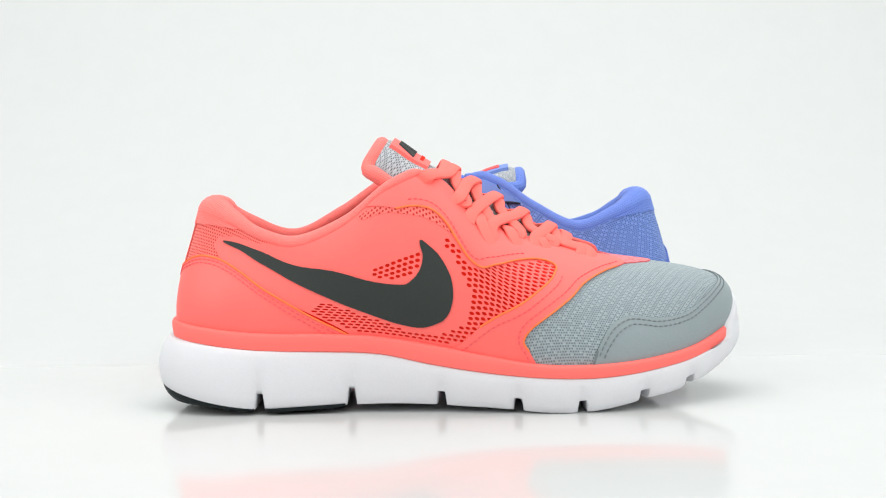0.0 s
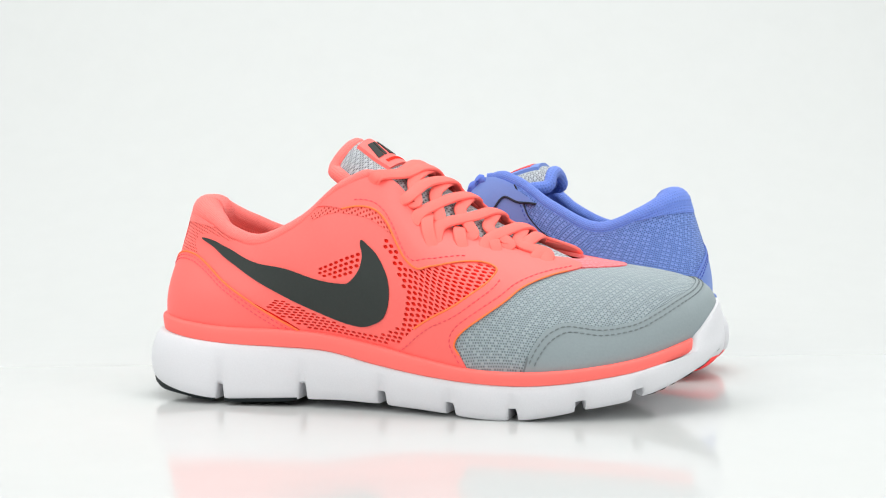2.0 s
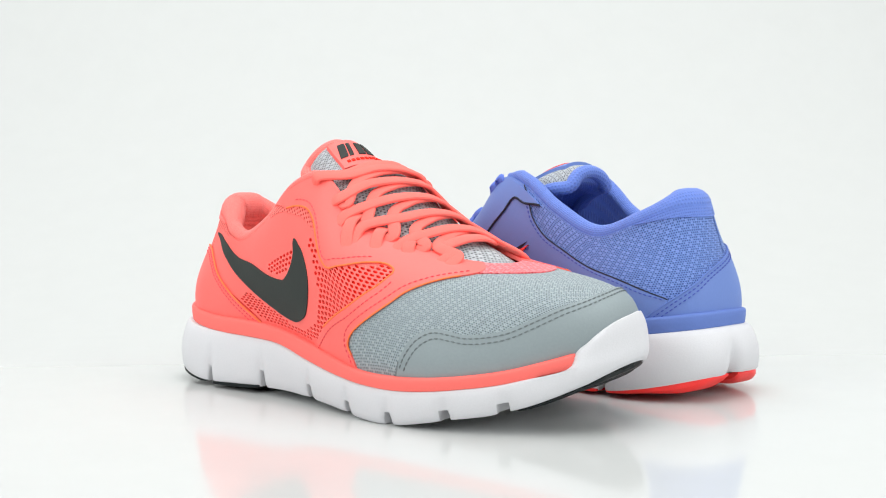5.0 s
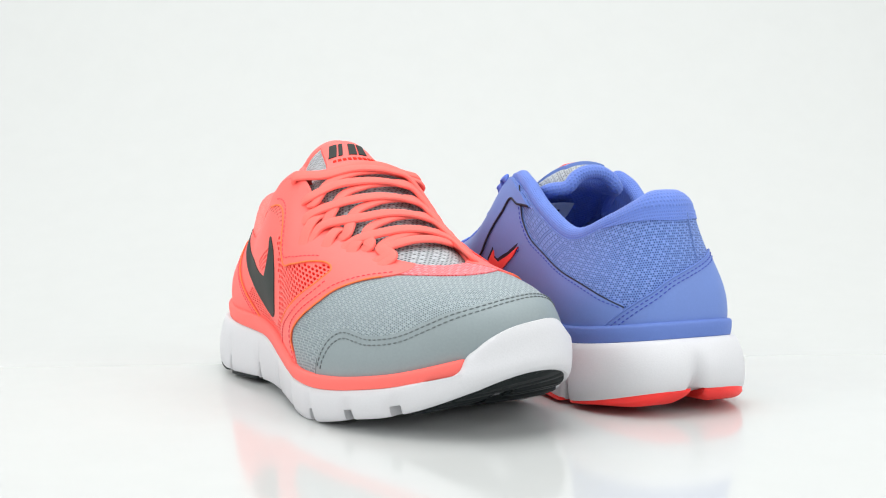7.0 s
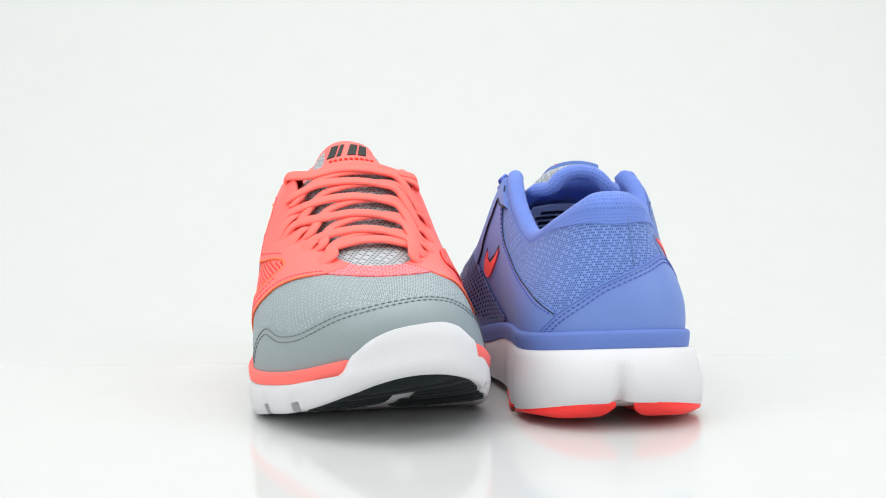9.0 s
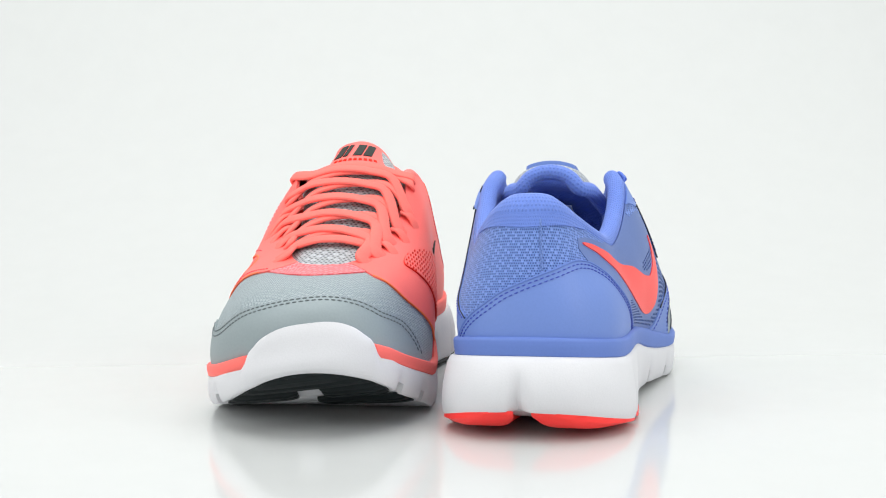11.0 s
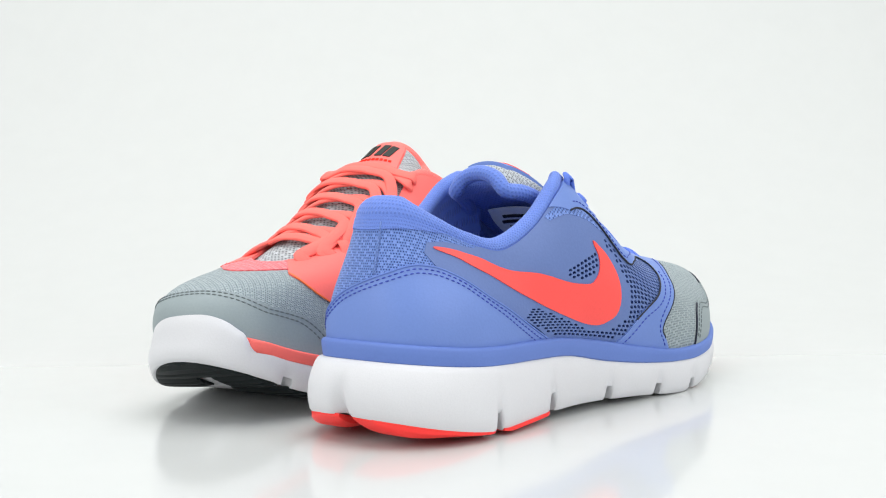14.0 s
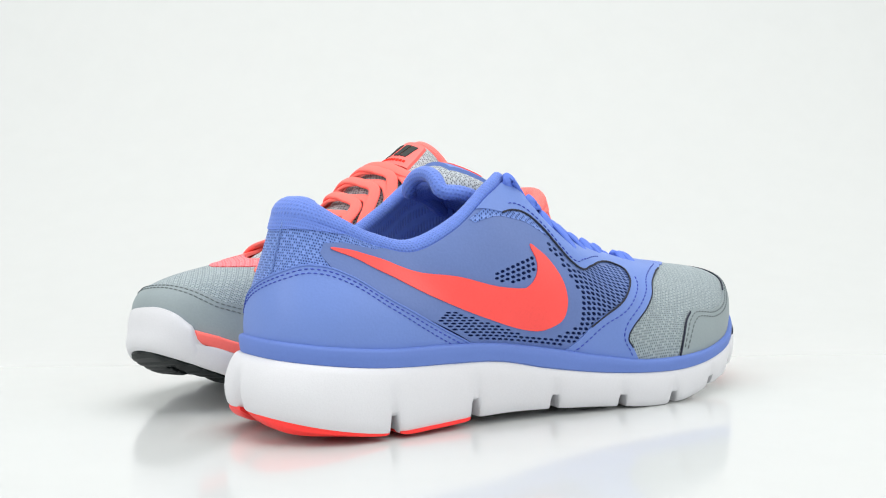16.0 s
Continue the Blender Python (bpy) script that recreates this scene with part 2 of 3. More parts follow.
def spline(points, n):
    """An open smooth curve of n points through the given ones."""
    p = np.array(points, float)
    e = np.concatenate([2 * p[:1] - p[1:2], p, 2 * p[-1:] - p[-2:-1]])
    u = np.linspace(0, len(p) - 1 - 1e-9, n)
    i = u.astype(int)
    s = (u - i)[:, None]
    a, b, c, d = (e[i + k] for k in range(4))
    return b + .5 * s * (c - a + s * (2 * a - 5 * b + 4 * c - d + s * (3 * (b - c) + d - a)))


def sweep(name, path, up, width, thick, material, parent, label="", sides=12, power=.6):
    """A strap or cord swept along a path; up gives its flat side's normal at each point."""
    d = np.gradient(path, axis=0)
    d /= np.linalg.norm(d, axis=1, keepdims=True)
    up = np.broadcast_to(up, path.shape)
    side = np.cross(d, up)
    side /= np.linalg.norm(side, axis=1, keepdims=True)
    up = np.cross(side, d)
    a = np.linspace(0, 2 * np.pi, sides, endpoint=False)
    cx, sx = np.sign(np.cos(a)) * np.abs(np.cos(a)) ** power, np.sign(np.sin(a)) * np.abs(np.sin(a)) ** power
    width, thick = np.broadcast_to(width, len(path)), np.broadcast_to(thick, len(path))
    p = path[:, None] + side[:, None] * (cx[None, :, None] * width[:, None, None] / 2) + up[:, None] * (sx[None, :, None] * thick[:, None, None] / 2)
    cap0, cap1 = np.repeat(path[:1, None], sides, 1), np.repeat(path[-1:, None], sides, 1)
    s = np.cumsum(np.r_[0, np.linalg.norm(np.diff(path, axis=0), axis=1)])
    s = np.r_[s[0], s, s[-1]]
    uv = np.stack(np.broadcast_arrays(s[:, None], a[None] * .003), -1)
    return grid_part(name, np.concatenate([cap0, p, cap1]), material, parent, label, uv=uv, wrap=(False, True), flip=True)


UM, VM = .0255, .066      # metres to a rib and to the height of a rib, about


def panel(name, outline, off, material, parent, label="", holes=(), step=.0022, thick=None, flat=False):
    """A sheet cut to an outline (rib, height) and laid on the last, off metres proud, its edge turned down."""
    o = np.array(outline, float) * (UM, VM)
    seg = []
    for a, b in zip(o, np.roll(o, -1, 0)):
        k = max(1, int(np.linalg.norm(b - a) / step))
        seg += [a + (b - a) * i / k for i in range(k)]
    pts, faces = [Vector(p) for p in seg], [list(range(len(seg)))]
    edges = []
    x, y = np.array(seg).T
    gx, gy = np.meshgrid(np.arange(x.min(), x.max(), step), np.arange(y.min(), y.max(), step))
    g = np.stack([gx.ravel() + step * .25 * (np.floor(gy.ravel() / step) % 2), gy.ravel()], -1)
    for ring_ in holes:
        edges += [(len(pts) + i, len(pts) + (i + 1) % len(ring_)) for i in range(len(ring_))]
        pts += [Vector(p) for p in ring_]
    pts += [Vector(p) for p in g]
    co, _, tri, *_ = delaunay_2d_cdt(pts, edges, faces, 1, 1e-6)
    co = np.array([tuple(c) for c in co])
    tri = [list(f) for f in tri]
    if len(holes):
        hc = np.array([np.mean(h, 0) for h in holes])
        hr = max(np.max(np.linalg.norm(np.array(h) - np.mean(h, 0), axis=1)) for h in holes)
        keep = []
        for f in tri:
            c = co[f].mean(0)
            d = np.linalg.norm(hc - c, axis=1)
            near = np.where(d < hr)[0]
            if not any(inside(c, holes[j]) for j in near):
                keep.append(f)
        tri = keep
    p = last(co[:, 0] / UM, co[:, 1] / VM, off)
    count = {}
    for f in tri:
        for a, b in zip(f, f[1:] + f[:1]):
            count[(a, b)] = count.get((a, b), 0) + 1
    rim = [(a, b) for a, b in count if (b, a) not in count]
    low = sorted({a for e in rim for a in e})
    where = {a: len(co) + i for i, a in enumerate(low)}
    c2 = co[low]
    depth = off - (thick if thick else off + .0003)
    p2 = last(c2[:, 0] / UM, c2[:, 1] / VM, depth)
    quads = [(b, a, where[a], where[b]) for a, b in rim]
    me = bpy.data.meshes.new(name)
    me.from_pydata(np.concatenate([p, p2]).tolist(), [], tri + quads)
    layer = me.uv_layers.new(name="UVMap")
    w = np.concatenate([co, c2])
    if flat:
        q = np.concatenate([p, p2])
        w = np.stack([q[:, 0], q[:, 1] + np.tanh(q[:, 1] / .012) * (.065 - q[:, 2])], -1)
    loops = np.empty(len(me.loops), np.int32)
    me.loops.foreach_get("vertex_index", loops)
    layer.data.foreach_set("uv", w[loops].ravel())
    finish(me, material, 50)
    ob = new(name, me)
    ob.parent = parent
    return tagged(ob, label)


def inside(c, poly):
    x, y = c
    hit = False
    for (ax, ay), (bx, by) in zip(poly, list(poly[1:]) + [poly[0]]):
        if (ay > y) != (by > y) and x < (bx - ax) * (y - ay) / (by - ay) + ax:
            hit = not hit
    return hit


def flanks(n=240):
    """Stations from heel to toe with the foxing line's ribs on the outer and the inner side."""
    u = np.linspace(0, 24, 4801)
    xy = ring(FOOT, u)
    i, j = np.argmin(xy[:, 0]), np.argmax(xy[:, 0])
    x0, x1 = xy[i, 0], xy[j, 0]
    x = x0 + (x1 - x0) * (1 - np.cos(np.linspace(0, np.pi, n))) / 2
    cut = np.concatenate([[g - .0023, g - .0013, g + .0013, g + .0023] for g in GROOVES])
    x = np.sort(np.concatenate([x, cut]))
    order = np.r_[i:len(u) - 1, 0:i + 1] if i > len(u) // 2 else np.arange(i, len(u) - 1)
    k = np.argmax(xy[order, 0])
    a, b = order[:k + 1], order[k:]
    ua = np.interp(x, xy[a, 0], np.unwrap(u[a] * 2 * np.pi / 24) * 24 / 2 / np.pi)
    ub = np.interp(x, xy[b, 0][::-1], u[b][::-1])
    return x, ua, ub


GROOVES = (.051, .0925, .1335, .168, .1968, .2253, .2480)


def wall(u, z, off):
    """Points of the sole's side, off metres outside the foxing line."""
    xy = ring(FOOT, u) + outward(u) * np.asarray(off)[..., None]
    return np.concatenate([xy, np.asarray(z)[..., None]], -1)


def sole_ring(s, off, notch=0.0):
    """One level of the midsole, s from the tread (0) to the foxing band (1), round the shoe."""
    x, ua, ub = flanks()
    cut = np.clip(sum(np.clip(1.0 - (np.abs(x - g) - .0013) / .0010, 0, 1) for g in GROOVES), 0, 1)
    soft = sum(np.exp(-((x - g) / .0030) ** 2) for g in GROOVES)
    halves = []
    for u in (ua, ub):
        xy = ring(FOOT, u)
        low, high = level(TREAD, xy) + notch * cut, level(BAND_LOW, xy) + .0006
        flare = off + .0036 * np.exp(-((x - .045) / .05) ** 2) * (1 - s) + .0030 * np.exp(-x / .02) * (1 - s) + .0025 * np.exp(-((x - .03) / .03) ** 2) + .0055 * np.exp(-x / .018) * np.sin(np.pi * np.clip(s * .75 + .15, 0, 1)) + .002 * np.exp(-(.272 - x) / .02)
        flare = flare - .0024 * soft * max(0, 1 - s / .9) - .0065 * np.exp(-((xy[:, 1] - .001) / .0032) ** 2) * (x < .03) * max(0, 1 - s / .8)
        if s > .8:
            flare = flare + max(0, .0031 - off) * np.clip((x - .248) / .012, 0, 1)
        halves.append(wall(u, low + (high - low) * s, flare))
    return np.concatenate([halves[0], halves[1][::-1]])


def midsole(shoe):
    """White foam with a bulging side and cross cuts in its tread."""
    rows = [sole_ring(0, -.004, .0072), sole_ring(0, .0010, .0072), sole_ring(.06, .0019, .0068), sole_ring(.2, .0025, .0042), sole_ring(.35, .0029), sole_ring(.55, .0032),
            sole_ring(.75, .0031), sole_ring(.9, .0028), sole_ring(.97, .0023), sole_ring(1, .0015), sole_ring(1, -.003)]
    p = np.stack(rows)
    ob = grid_part("midsole", p, FOAM, shoe, "white foam midsole with cross cuts", wrap=(False, True), angle=35)
    me = ob.data
    bm = bmesh.new()
    bm.from_mesh(me)
    bm.verts.ensure_lookup_table()
    n = p.shape[1]
    h = n // 2
    for i in range(h - 1):
        bm.faces.new([bm.verts[j] for j in (i, i + 1, n - 2 - i, n - 1 - i)])
    bmesh.ops.recalc_face_normals(bm, faces=bm.faces[:])
    bm.to_mesh(me)
    bm.free()
    finish(me, FOAM, 35)
    me.materials.pop()


def band(shoe, c):
    """The coloured foam band above the white midsole; it ends on both sides of the toe bumper."""
    u = np.linspace(13.78, 24 + 11.80, 420)
    tuck = np.clip(np.minimum(u - u[0], u[-1] - u) / .14, 0, 1)
    xy = ring(FOOT, u)
    lo, hi = level(BAND_LOW, xy), level(BAND_TOP, xy)
    rows = [wall(u, lo + (hi - lo) * s, -.002 + (o + .002) * tuck) for s, o in ((0, -.002), (0, .0018), (.10, .0029), (.5, .0034), (.82, .0035), (.93, .0031), (.985, .0022), (1.0, .0010), (.98, -.002))]
    grid_part("foxing_band", np.stack(rows), c["band"], shoe)


BUMPER = ([11.22, 11.52, 11.77, 12.02, 12.3, 12.8, 13.3, 13.56, 13.79, 13.96, 14.19], [-.05, -.03, .02, .08, .12, .14, .137, .098, .032, -.015, -.05])


def toe_bumper(shoe):
    """The white foam that climbs over the toe."""
    u = np.linspace(11.32, 14.12, 90)
    xy = ring(FOOT, u)
    lo, hi = level(BAND_LOW, xy), level(BAND_TOP, xy)
    top = smooth(BUMPER, u)
    rise = np.clip((top + .05) / .12, 0, 1)
    f0 = np.clip((top + .05) / .065, 0, 1)
    part_up, over = np.clip(rise * 2.5, .05, 1), np.clip(rise * 2.2, .12, 1) ** .7
    fat = .0005 + .0033 * over
    low, flare = level(TREAD, xy), .002 * np.exp(-(.272 - xy[:, 0]) / .02)
    rows = [wall(u, low + (lo - low) * k, o + flare - .0007 + .0016 * over * m) for k, o, m in ((.10, .0018, 0), (.18, .0023, .5), (.35, .0029, .8), (.6, .0032, 1), (.85, .0031, 1))]
    rows += [wall(u, lo + (hi - lo) * k * part_up * f0, .0016 + .0016 * over + flare) for k in (.15, .42)]
    f = f0[:, None]
    foot = wall(u, lo - .0006, np.full(90, .0012))
    hood = [last(u, -.03 + (top + .03) * k, fat + .0012 * (1 - k)) for k in (0, .25, .5, .75, .92)]
    hood += [last(u, top + .006, fat * .7), last(u, top + .012, fat * .2), last(u, top + .013, -.0006)]
    rows += [f * q + (1 - f) * foot for q in hood]
    p = np.stack(rows)
    for _ in range(6):
        p[2:-3] = .25 * p[1:-4] + .5 * p[2:-3] + .25 * p[3:-2]
    grid_part("toe_bumper", p, FOAM, shoe, "white foam toe bumper", angle=60)


def tread_pad(shoe, c, x0, x1, s0, s1, ridges=0, drop=.0016, name="outsole_pad"):
    """A rubber pad under the sole between two stations and two shares of its breadth (0 outer side, 1 inner side)."""
    nx, ns = max(10, int((x1 - x0) / .0008)), 14
    xs = np.linspace(x0, x1, nx)
    x, ua, ub = flanks()
    A, B = sole_ring(0, .0012)[:len(x)], sole_ring(0, .0012)[len(x):][::-1]
    ax = np.stack([np.interp(xs, x, A[:, k]) for k in range(3)], -1)
    bx = np.stack([np.interp(xs, x, B[:, k]) for k in range(3)], -1)
    # the two heel pads keep clear of the middle groove
    clear = .0038 / np.maximum(np.abs(bx - ax)[:, 1], .008)
    a = np.maximum(s0, .5 + clear) if s0 > .5 else np.full(nx, s0)
    b = np.minimum(s1, .5 - clear) if s1 < .5 else np.full(nx, s1)
    share = a[:, None] + (b - a)[:, None] * np.linspace(0, 1, ns)[None]
    p = ax[:, None] + (bx - ax)[:, None] * share[..., None]
    groove = (.0016 * (np.sin(np.linspace(0, ridges * 2 * np.pi, nx)) > .55))[:, None] if ridges else 0
    edge = (1 - np.abs(np.linspace(-1, 1, nx)) ** 7)[:, None] * (1 - .6 * np.abs(np.linspace(-1, 1, ns)) ** 6)[None]
    low, top = p.copy(), p.copy()
    drop = (drop + .0036 * np.exp(-((xs - .012) / .015) ** 2) * (ridges == 0))[:, None]
    low[..., 2] = np.maximum(low[..., 2] - drop * (.1 + .9 * edge) + groove * edge, .0003)
    top[..., 2] += .0008
    loop = np.concatenate([low, top[:, ::-1]], 1)
    ends = [np.repeat(loop[i].mean(0)[None, None], loop.shape[1], 1) for i in (0, -1)]
    grid_part(name, np.concatenate([ends[0], loop, ends[1]]), c["rubber"], shoe, wrap=(False, True), angle=30)


def upper(shoe, c):
    """The whole upper as one fabric shell; panels lie on it."""
    u, v = np.meshgrid(np.linspace(0, 24, 288, endpoint=False), np.linspace(-.06, 1, 40), indexing="ij")
    grid_part("upper_backing", last(u, v), c["base"], shoe, uv=np.stack([u * UM, v * VM], -1), wrap=(True, False))


def collar(shoe, c):
    """The padded roll round the ankle, with its lining down to the footbed."""
    u = np.concatenate([np.linspace(18.1, 24, 90), np.linspace(0, 6.95, 110)[1:]])
    rim, out = ring(THROAT[-1], u), outward(u)
    heel = np.exp(-((u + 12) % 24 - 12) ** 2 / 2.4)
    end = np.clip(np.minimum(np.arange(len(u)), np.arange(len(u))[::-1]) / 8.0, .35, 1) ** .6
    r = (.0042 + .0038 * heel) * end
    rows = []
    for a in np.linspace(-35, 215, 14):
        q = rim.copy()
        q[:, :2] += out * ((r * math.cos(radians(a)) - r * .95) * (1 + .15 * heel) + .0005 * heel)[:, None]
        q[:, 2] += r * (1.05 + .1 * heel) * math.sin(radians(a)) + r * .25 * (1 - heel)
        rows.append(q)
    for drop, inn in ((.010, .006), (.020, .0065), (.034, .006), (.05, .004)):
        q = rim.copy()
        q[:, :2] -= out * (inn + .008 * heel)[:, None]
        q[:, 2] = np.maximum(q[:, 2] - drop, .034)
        rows.append(q)
    p = np.stack(rows)
    s = np.cumsum(np.r_[0, np.linalg.norm(np.diff(rim, axis=0), axis=1)])
    t = np.arange(len(rows)) * .0022
    grid_part("collar_padding", p, c["lining"], shoe, "padded knit collar and lining", uv=np.stack(np.broadcast_arrays(s[None], t[:, None]), -1))
    foot = np.linspace(0, 24, 120, endpoint=False)
    q = np.stack([wall(foot, np.full(120, .036), np.full(120, -.001 - .004 * k)) for k in (0, 4, 8)])
    grid_part("footbed", q, c["lining"], shoe, uv=q[..., :2], wrap=(False, True))


TONGUE = [(.2195, .0625), (.202, .0705), (.180, .0805), (.160, .0920), (.144, .1035), (.132, .1105), (.1235, .1160), (.1150, .1222), (.1085, .1262)]
LOW_TONGUE = [(.2180, .0590), (.202, .0630), (.180, .0700), (.160, .0775), (.144, .0860), (.132, .0950), (.118, .1050), (.104, .1105), (.093, .1118)]
SHAPE = [TONGUE]      # the tongue in hand: one stands up, the other is pushed down


def tongue_at(s, w, lift=0.0):
    """A point of the tongue: s from its root (0) to its top (1), w across (-1 outer side, 1 inner side)."""
    s, w = np.broadcast_arrays(np.asarray(s, float), np.asarray(w, float))
    xz = spline(SHAPE[-1], 200)
    k = np.clip(s * 199, 0, 199)
    x, z = np.interp(k, np.arange(200), xz[:, 0]), np.interp(k, np.arange(200), xz[:, 1])
    half = .0235 + .0052 * np.exp(-((s - .58) / .13) ** 2) - .0050 * np.clip((s - .6) / .3, 0, 1)
    half = half * np.sqrt(1 - .55 * np.clip((s - .86) / .14, 0, 1) ** 2)
    mid = .0060 - .006 * s
    d = np.gradient(xz, axis=0)
    d /= np.linalg.norm(d, axis=1, keepdims=True)
    nx, nz = np.interp(k, np.arange(200), d[:, 1]), np.interp(k, np.arange(200), -d[:, 0])
    sag = -(.006 + (.007 if SHAPE[-1] is TONGUE else .001) * np.clip((s - .48) / .3, 0, 1)) * w * w + lift + (.0012 + .0010 * np.exp(-((s - .35) / .25) ** 2)) * (1 - w * w)
    return np.stack([x + nx * sag, mid + half * np.sin(w * 1.25) / math.sin(1.25), z + nz * sag], -1)


def tongue(shoe, c):
    s, w = np.linspace(0, 1, 60), np.linspace(-1, 1, 25)
    S, W = np.meshgrid(s, w, indexing="ij")
    thick = .0016 + .0050 * np.clip((S - .55) / .3, 0, 1) ** 1.5
    round_ = np.sqrt(np.clip(1 - np.abs(W) ** 6, 0, 1)) * np.sqrt(np.clip(1 - np.clip((S - .9) / .1, 0, 1) ** 2, 0.0, 1))
    front, back = tongue_at(S, W, 0), tongue_at(S, W, -thick * 1.6)
    mid = (front + back) / 2
    front, back = mid + (front - mid) * round_[..., None], mid + (back - mid) * round_[..., None]
    uv = np.stack([W * .022, S * .13], -1)
    body = grid_part("tongue", np.concatenate([front, back[:, ::-1]], 1), TONGUE_KNIT, shoe, "grey mesh tongue", uv=np.concatenate([uv, uv[:, ::-1]], 1), wrap=(False, True))
    under = back - (front - back) * np.where(np.linalg.norm(front - back, axis=-1, keepdims=True) > 1e-5, .0005 / (np.linalg.norm(front - back, axis=-1, keepdims=True) + 1e-6), 0)
    grid_part("tongue_lining", under, c["lining"], body, "padded knit lining", uv=uv)
    # padded binding round its free edge
    e = np.concatenate([np.stack([np.linspace(.42, .985, 34), np.full(34, -1.0)], -1), np.stack([np.full(21, .992), np.linspace(-.9, .9, 21)], -1), np.stack([np.linspace(.985, .42, 34), np.full(34, 1.0)], -1)])
    path = tongue_at(e[:, 0], e[:, 1], -.0042)
    path = (path + np.concatenate([path[:1], path[:-1]]) + np.concatenate([path[1:], path[-1:]])) / 3
    sweep("tongue_binding", path, (.5, 0, 1), .0072, .0072, c["lining"], body, "padded knit edge", power=1)
    return body


def tongue_patch(name, s0, s1, w0, w1, lift, material, parent, label="", skew=0.0, rise=.0009):
    """A flat patch on the tongue's face."""
    n = 14
    S, W = np.meshgrid(np.linspace(s0, s1, n), np.linspace(w0, w1, n), indexing="ij")
    W = W + skew * (S - s0)
    top, low = tongue_at(S, W, lift), tongue_at(S, W, lift - rise)
    p = np.concatenate([low[:, :1], top, low[:, -1:]], 1)
    p = np.concatenate([np.concatenate([low[:1, :1], low[:1], low[:1, -1:]], 1), p, np.concatenate([low[-1:, :1], low[-1:], low[-1:, -1:]], 1)])
    return grid_part(name, p, material, parent, label, uv=p[..., 1:])


# ---- outlines of the panels, as (rib, height) on the last ----
HEEL = [(4.16, -0.04), (4.03, 0.0), (3.7, 0.09), (3.42, 0.19), (3.03, 0.36), (2.46, 0.56), (1.85, 0.655), (1.4, 0.665), (1.1, 0.64), (0.72, 0.575),
        (0.35, 0.515), (-0.4, 0.39), (-0.9, 0.26), (-1.4, 0.145), (-1.98, 0.005), (-2.15, -0.04)]
SADDLE = [(5.5, 1), (6.08, 0.86), (6.42, 0.825), (6.79, 0.765), (6.98, 0.689), (7.05, 0.587), (7.14, 0.51), (7.39, 0.491), (7.87, 0.575), (8.46, 0.666), (8.88,
        0.705), (9.08, 0.677), (8.99, 0.616), (8.62, 0.503), (7.67, 0.312), (6.71, 0.162), (5.86, -0.04)]
VAMP = [(7.8, -0.04), (7.62, 0.07), (7.56, 0.125), (7.85, 0.215), (8.52, 0.345), (8.95, 0.435), (9.4, 0.55), (10.0, 0.68), (10.4, 0.75), (10.75, 0.81),
        (10.95, 0.87), (11, 0.93), (10.9, 1)]
INSTEP = [(13.9, 1), (13.9, 0.888), (13.98, 0.744), (14.27, 0.642), (14.87, 0.471), (15.49, 0.344), (16.07, 0.217), (16.34, 0.108), (16.3, -0.04)]
WAIST = [(22.0, -0.04), (22.48, 0.143), (21.93, 0.27), (21.2, 0.50), (20.5, 0.645), (19.85, 0.70), (19.42, 0.78), (19.25, 0.86), (18.95, 1)]
CAP = [(8.82, -0.04), (8.97, 0.095), (9.28, 0.22), (9.59, 0.285), (9.81, 0.299), (10.04, 0.282), (10.28, 0.26), (10.59, 0.26), (10.91, 0.275), (11.34,
        0.325), (11.76, 0.375), (12.13, 0.40), (12.5, 0.425), (13, 0.443), (13.51, 0.408), (14.06, 0.327), (14.45, 0.314), (14.74, 0.286), (15.08, 0.192),
        (15.3, 0.078), (15.36, -0.04)]
TICK = [(1.70, .835), (1.80, .862), (2.5, .885), (3.2, .87), (4.3, .71), (4.95, .52), (5.5, .44), (5.75, .447), (6.03, .497), (6.22, .56), (6.27, .62),
        (6.33, .64), (6.42, .60), (6.53, .53), (6.54, .42), (6.38, .315), (6.1, .215), (5.8, .16), (5.40, .125), (4.85, .16), (4.25, .275), (3.78, .45),
        (3.18, .69), (2.45, .80)]
FORE_WINDOW = [(6.72, 0.59), (6.99, 0.592), (7.04, 0.515), (7.21, 0.472), (7.66, 0.54), (8.9, 0.70), (9.12, 0.67), (8.8, 0.53), (7.85, 0.33), (6.9, 0.175),
        (6.0, 0.03), (5.02, 0.01), (4.25, 0.029), (3.89, 0.08), (3.53, 0.206), (3.84, 0.312), (4.31, 0.219), (4.96, 0.106), (5.5, 0.08), (6.1, 0.125),
        (6.53, 0.215), (6.72, 0.317), (6.8, 0.443)]
SMALL_WINDOW = [(5.12, .575), (5.58, .605), (6.08, .592), (6.18, .56), (5.98, .495), (5.62, .465), (5.28, .50)]
INNER_WINDOW = [(15.47, 0.722), (15.74, 0.767), (16.18, 0.751), (16.87, 0.64), (17.52, 0.447), (18.11, 0.262), (18.79, 0.114), (19.3, 0.032), (18.6, 0.013), (17.5,
        0.081), (16.89, 0.211), (16.37, 0.418), (15.77, 0.611)]
INNER_TICK = [(18.1, .30), (17.98, .345), (18.02, .40), (18.17, .46), (18.2, .41), (18.35, .385), (18.75, .445), (19.25, .55), (18.95, .45), (18.55, .355), (18.3, .305)]
EYESTAY = [(19.62, 0.95), (19.1, 0.86), (18.68, 0.85), (18.38, 0.72), (18.08, 0.62), (17.86, 0.54), (17.72, 0.465), (17.45, 0.39)]


def soft_loop(points, n=4):
    return ring(points, np.arange(0, len(points), 1 / n))


